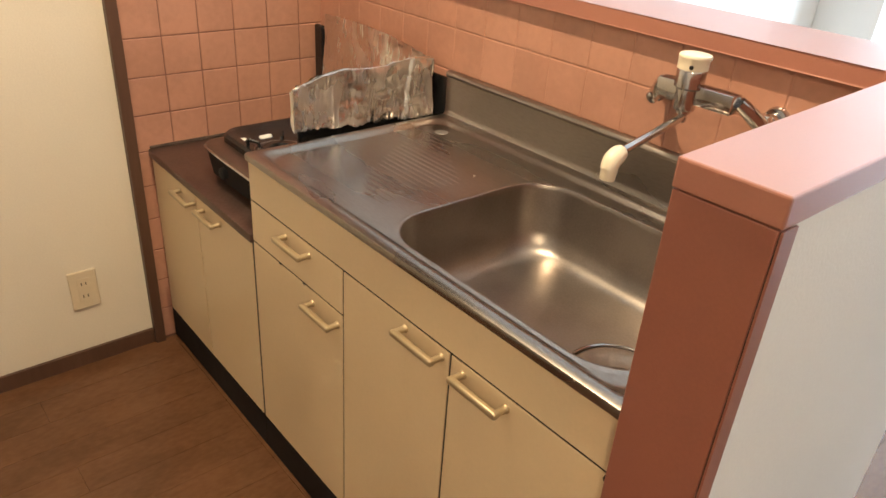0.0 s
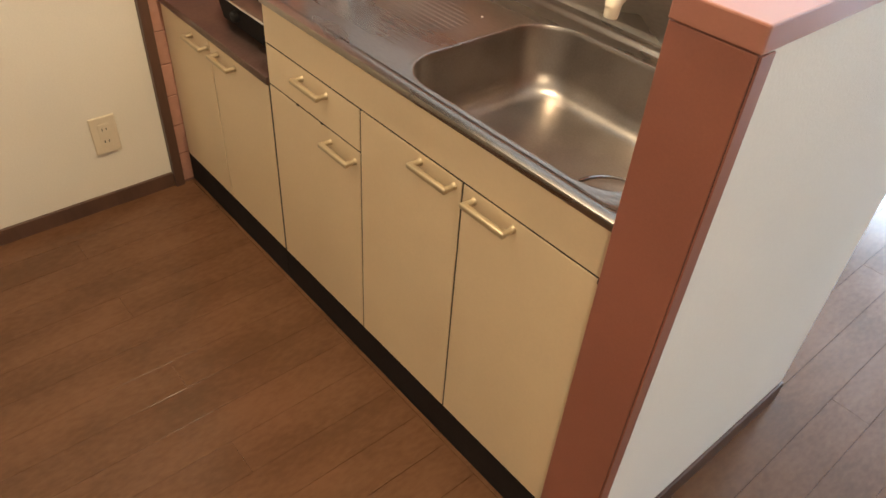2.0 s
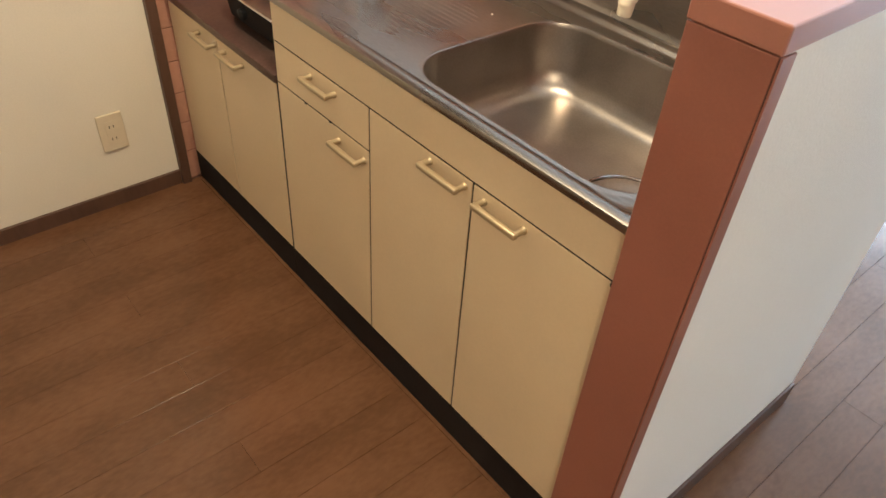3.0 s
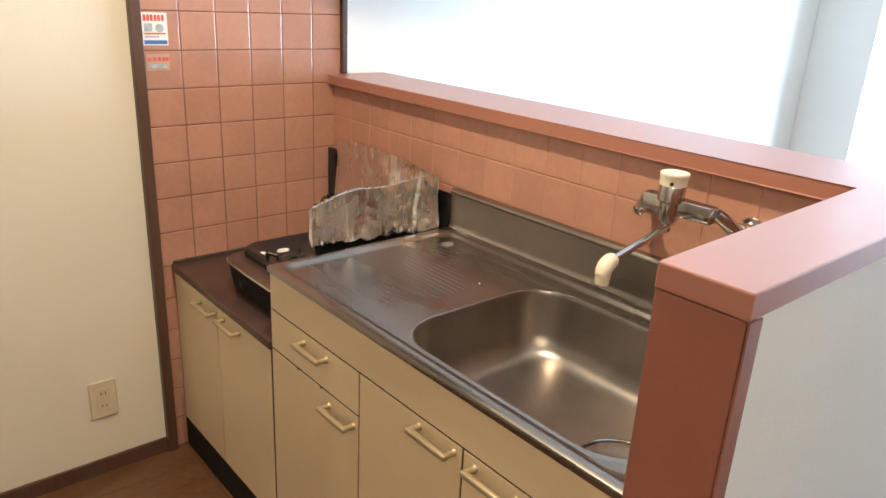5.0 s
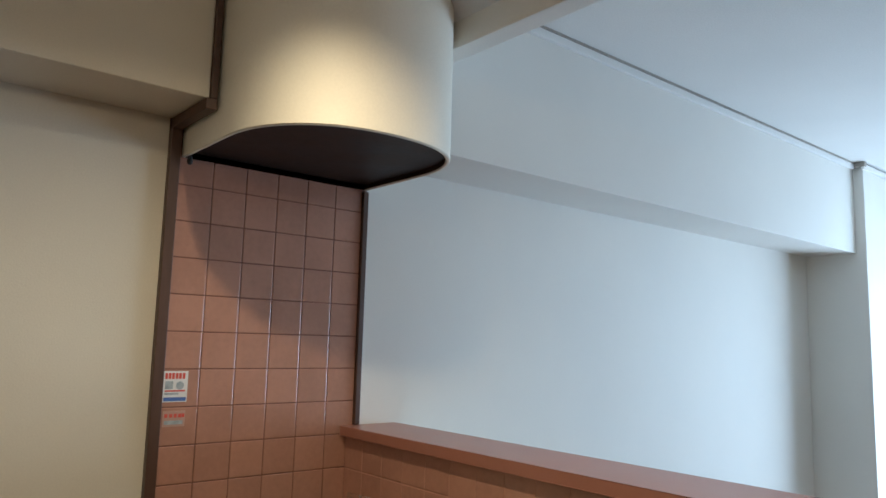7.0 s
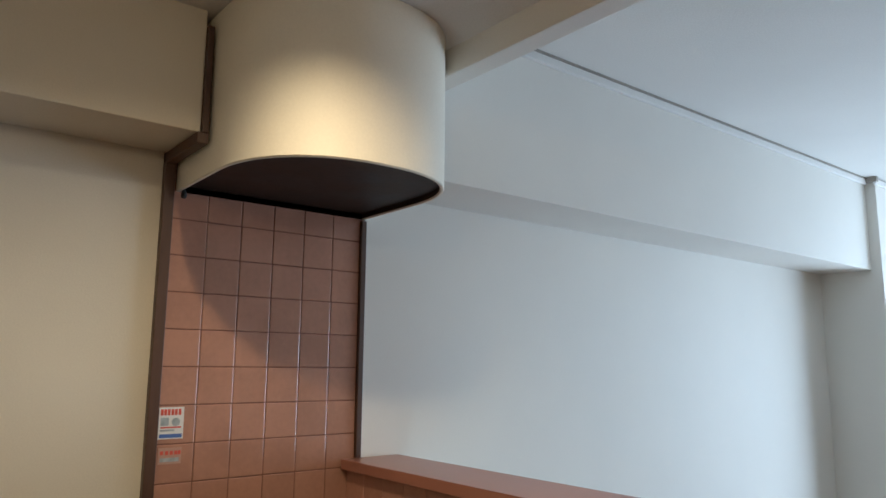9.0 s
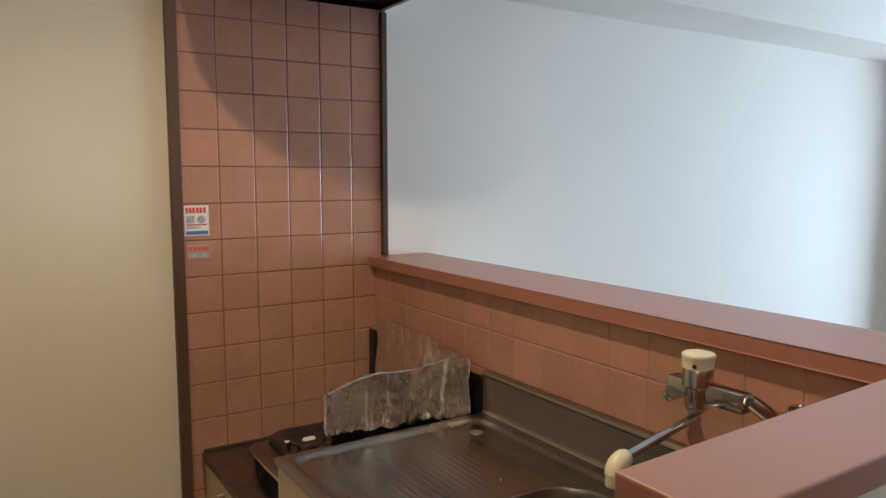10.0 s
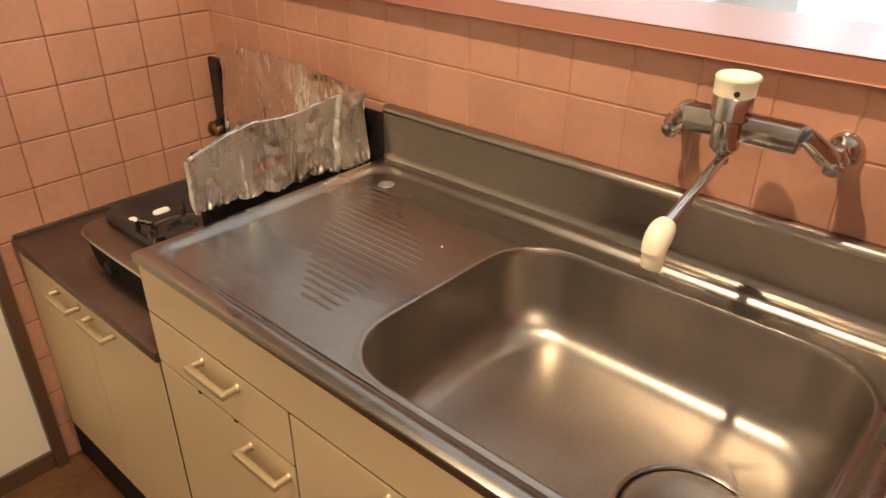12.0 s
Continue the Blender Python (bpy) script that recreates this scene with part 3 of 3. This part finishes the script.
def crumpled(y_or_x, fixed, u0, u1, zlow, zhigh, axis, seed, ripple=0.0080, nu=130, nv=30):
    """A creased sheet: zlow and zhigh are functions of 0..1 along it."""
    bm = bmesh.new()
    rows = []
    for j in range(nv + 1):
        row = []
        for i in range(nu + 1):
            u, v = i / nu, j / nv
            z = zlow(u) + (zhigh(u) - zlow(u)) * v
            w = u0 + (u1 - u0) * u
            bend = 0.010 * noise.noise((w * 9, z * 20, seed + 2))
            pleat = 0.55 + 1.6 * max(0, noise.noise((w * 8 + 3, z * 4, seed + 11)))
            fold = 1.1 * math.exp(-((u - 0.80 + 0.05 * (0.5 - v)) / 0.012) ** 2) if axis == "y" else 0.0
            off = ripple * (fold + 1.5 * noise.noise((w * 10 + seed, z * 7, seed)) - 0.75 * pleat * abs(noise.noise(((w + bend) * 85, z * 6, seed + 3))) * (1.3 - v)
                            - 0.6 * abs(noise.noise((w * 26, z * 30, seed + 7))) + 0.10 * noise.noise((w * 170, z * 20, seed + 9)))
            row.append(bm.verts.new((fixed + off, w, z) if axis == "y" else (w, fixed + off, z)))
        rows.append(row)
    for a, b in zip(rows, rows[1:]):
        for i in range(nu):
            bm.faces.new((a[i], a[i + 1], b[i + 1], b[i]))
    back = bmesh.ops.duplicate(bm, geom=bm.faces[:] + bm.verts[:] + bm.edges[:])
    shift = Vector((-0.0012, 0, 0)) if axis == "y" else Vector((0, 0.0012, 0))
    for v in [g for g in back["geom"] if isinstance(g, bmesh.types.BMVert)]:
        v.co += shift
    return bm


def arch(u):
    return 0.922 + 0.030 * min(1, u / 0.35) + 0.006 * math.sin(u * 9) - 0.012 * max(0, u - 0.75)


guard = thing("stove_guard", (0.5, -0.1, 0.618), "dark stove guard wrapped in creased aluminium foil", "splash guard")
part("side_panel", boxes((0.578, 0.583, -0.415, -0.050, 0.618, 0.925), bevel=0.001), ENAMEL, guard, "dark metal panel")
part("back_panel", boxes((0.012, 0.611, -0.012, -0.006, 0.6185, 0.900), bevel=0.001), ENAMEL, guard, "dark metal panel")
part("edge_post", boxes((0.010, 0.056, -0.030, -0.014, 0.700, 0.918), bevel=0.006), ENAMEL, guard, "dark guard edge")
part("foil_fold", crumpled("x", -0.431, 0.5855, 0.600, lambda u: 0.845 - 0.02 * u, lambda u: 0.915 + 0.008 * u, "x", 21.0, 0.006, 12, 22), FOIL, guard, "creased aluminium foil")
part("side_foil", crumpled("y", 0.598, -0.432, -0.045, lambda u: 0.828 + 0.006 * noise.noise((u * 13, 1, 2)) + 0.004 * noise.noise((u * 47, 1, 2)) - 0.022 * u, arch, "y", 5.0), FOIL, guard, "creased aluminium foil")
roll = bmesh.new()
tube(roll, [(0.5965 + 0.0025 * noise.noise((u * 9, 4, 1)), -0.428 + 0.380 * u, arch(u) - 0.002 + 0.002 * noise.noise((u * 14, 2, 5))) for u in [i / 40 for i in range(41)]],
     [0.0026 + 0.0016 * noise.noise((i * 0.31, 7, 3)) for i in range(41)], 8)
part("foil_edge", roll, FOIL, guard, "rolled upper edge of the foil")
part("back_foil", crumpled("x", -0.028, 0.062, 0.572, lambda u: 0.70, lambda u: 0.955 + 0.012 * math.sin(u * 3.1) - 0.02 * u * u, "x", 11.0, 0.0085), FOIL, guard, "creased aluminium foil")


gas = thing("gas_cock", (0.0, -0.034, 0.735), "small brass gas cock on the tiled wall", "gas tap")
part("valve_body", lathe(bmesh.new(), (0.0, -0.034, 0.735), [(0.018, 0), (0.018, 0.004), (0.009, 0.006), (0.009, 0.022), (0.012, 0.024), (0.012, 0.034), (0.007, 0.038)], (1, 0, 0), 18), BRASS, gas, smooth=True)
part("lever", boxes((0.024, 0.032, -0.041, -0.027, 0.744, 0.765), bevel=0.003), SLOT, gas, "dark lever")
setting("sealant_bead", boxes((0.0, 0.007, -0.552, -0.006, 0.6185, 0.6265), (0.007, 0.610, -0.010, -0.0045, 0.6185, 0.6265), bevel=0.002), SEALANT, "dark grimy sealant along the stove counter", "trim")
solid("rubber_bumper", lathe(bmesh.new(), (1.6075, -0.586, 0.735), [(0.005, 0), (0.005, 0.004), (0.003, 0.006)], (-1, 0, 0), 12), SLOT, "small black rubber bumper on the end board", "bumper", smooth=True)
solid("crumb", lathe(bmesh.new(), (0.945, -0.213, 0.803), [(0.0012, 0), (0.0022, 0.001), (0.0015, 0.0025)], n=8), PAPERW, "tiny white crumb on the draining board", "crumb", smooth=True)


# ---------------------------------------------------------------- range hood
hood = thing("range_hood", (0.3, -0.3, 1.91), "cream rounded range hood reaching the ceiling", "range hood")


def hood_line(inset, z, n=44):
    """Two straight sides from the wall, joined by a slightly squared half round."""
    cx, cy, rx, ry = 0.297, -0.2685, 0.310 - inset, 0.3105 - inset
    arc = []
    for i in range(n + 1):
        a = radians(-90 + 180 * i / n)
        c, d = max(0.0, math.cos(a)), math.sin(a)
        arc.append((cx + rx * c ** 0.88, cy + ry * math.copysign(abs(d) ** 0.88, d), z))
    return [(0.004, cy - ry, z)] + arc + [(0.004, cy + ry, z)]


shell = bmesh.new()
loft(shell, [hood_line(0.012, 1.955), hood_line(0.012, 1.913), hood_line(0.009, 1.910), hood_line(0.003, 1.910), hood_line(0.0, 1.913), hood_line(0.0, KC - 0.002)], closed=True)
part("shell", shell, HOOD, hood, smooth=True)
# a flat, very dark brown sheet just inside the rim
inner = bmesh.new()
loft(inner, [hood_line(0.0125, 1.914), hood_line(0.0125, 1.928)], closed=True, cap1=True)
part("underside", inner, HOODIN, hood, "dark brown recessed underside")
part("latch", lathe(bmesh.new(), (0.03, -0.565, 1.888), [(0.005, 0), (0.008, 0.004), (0.008, 0.012), (0.004, 0.024)], n=12), SLOT, hood)


# ---------------------------------------------------------------- stickers and outlet
def label_sheet(name, y0, y1, z0, z1, mat, label):
    return solid(name, boxes((0.0006, 0.0016, y0, y1, z0, z1)), mat, label, "sticker")


st = label_sheet("warning_sticker", -0.582, -0.516, 1.237, 1.320, PAPERW, "white warning sticker with red and blue print on tiles")
part("title_bar", boxes(*[(0.0016, 0.0021, y, y + 0.007, 1.299, 1.315) for y in (-0.578, -0.569, -0.560, -0.550, -0.541, -0.531)]), RED, st)
part("text_bar", boxes((0.0016, 0.0021, -0.577, -0.556, 1.272, 1.293), (0.0016, 0.0021, -0.577, -0.540, 1.257, 1.262)), GREYP, st)
part("red_bar", boxes((0.0016, 0.0021, -0.577, -0.522, 1.265, 1.269)), RED, st)
part("picture", lathe(bmesh.new(), (0.0016, -0.537, 1.281), [(0.011, 0), (0.011, 0.0006)], (1, 0, 0), 16), GREYP, st)
part("blue_bar", boxes((0.0016, 0.0021, -0.579, -0.519, 1.240, 1.250)), BLUE, st)
st2 = label_sheet("small_sticker", -0.578, -0.517, 1.172, 1.214, FADED, "small faded sticker with red print on tiles")
part("title_bar", boxes(*[(0.0016, 0.0021, y, y + 0.008, 1.196, 1.206) for y in (-0.573, -0.560, -0.548, -0.536, -0.527)]), RED, st2)
part("text_bar", boxes((0.0016, 0.0021, -0.573, -0.523, 1.178, 1.188)), GREYP, st2)

outlet = thing("wall_outlet", (0.0, -0.785, 0.245), "beige double wall outlet on the cream wall", "outlet")
part("cover_plate", boxes((0.0005, 0.008, -0.822, -0.748, 0.186, 0.304), bevel=0.003), PLATE, outlet)
part("socket_block", boxes((0.008, 0.0100, -0.802, -0.768, 0.208, 0.282), bevel=0.001), PLATE, outlet)
for z in (0.265, 0.226):
    for y in (-0.791, -0.779):
        part("slot", boxes((0.0098, 0.0106, y - 0.0012, y + 0.0012, z - 0.0045, z + 0.0045)), SLOT, outlet)


# ---------------------------------------------------------------- tiles and planks
def pieces(name, mesh, places, parent):
    for p in places:
        ob = new(name, mesh)
        ob.parent = parent
        ob.location = p


def piece_mesh(name, sx, sy, sz, bevel, mat):
    return mesh_of(name, boxes((-sx / 2, sx / 2, -sy / 2, sy / 2, -sz / 2, sz / 2), bevel=bevel, seg=2), mat)


PY, PZ, PX = 0.1020, 0.1020, 0.1022
wall_tile = piece_mesh("tile", 0.006, PY - 0.0021, PZ - 0.0021, 0.0022, TILE)
pieces("tile", wall_tile, [(-0.003, -0.585 + PY * (i + 0.5), 1.019 + PZ * (k + 0.5)) for i in range(6) for k in range(-10, 9)], tile_wall)
half_tile = piece_mesh("tile", PX - 0.0018, 0.006, PZ - 0.0018, 0.0022, TILE)
pieces("tile", half_tile, [(PX * (i + 0.5), 0.003, 1.018 + PZ * (k + 0.5)) for i in range(16) for k in range(-4, 1)], half_tiles)

PW, PL = 0.1, 1.82
plank_kinds = {}
for i in range(46):
    x = PW * (i + 0.5) + 0.01
    if x + PW / 2 > EAST + 0.05:
        continue
    start = SOUTH + (i * 0.61) % PL - PL
    for k in range(7):
        y0, y1 = max(SOUTH, start + PL * k), min(NORTH, start + PL * (k + 1))
        if y1 - y0 > 0.04:
            plank_kinds.setdefault(round(y1 - y0, 3), []).append((x, (y0 + y1) / 2, -0.003))
for long, spots in plank_kinds.items():
    pieces("plank", piece_mesh("plank", PW - 0.0008, long - 0.0003, 0.006, 0.0004, WOOD), spots, floor_base)
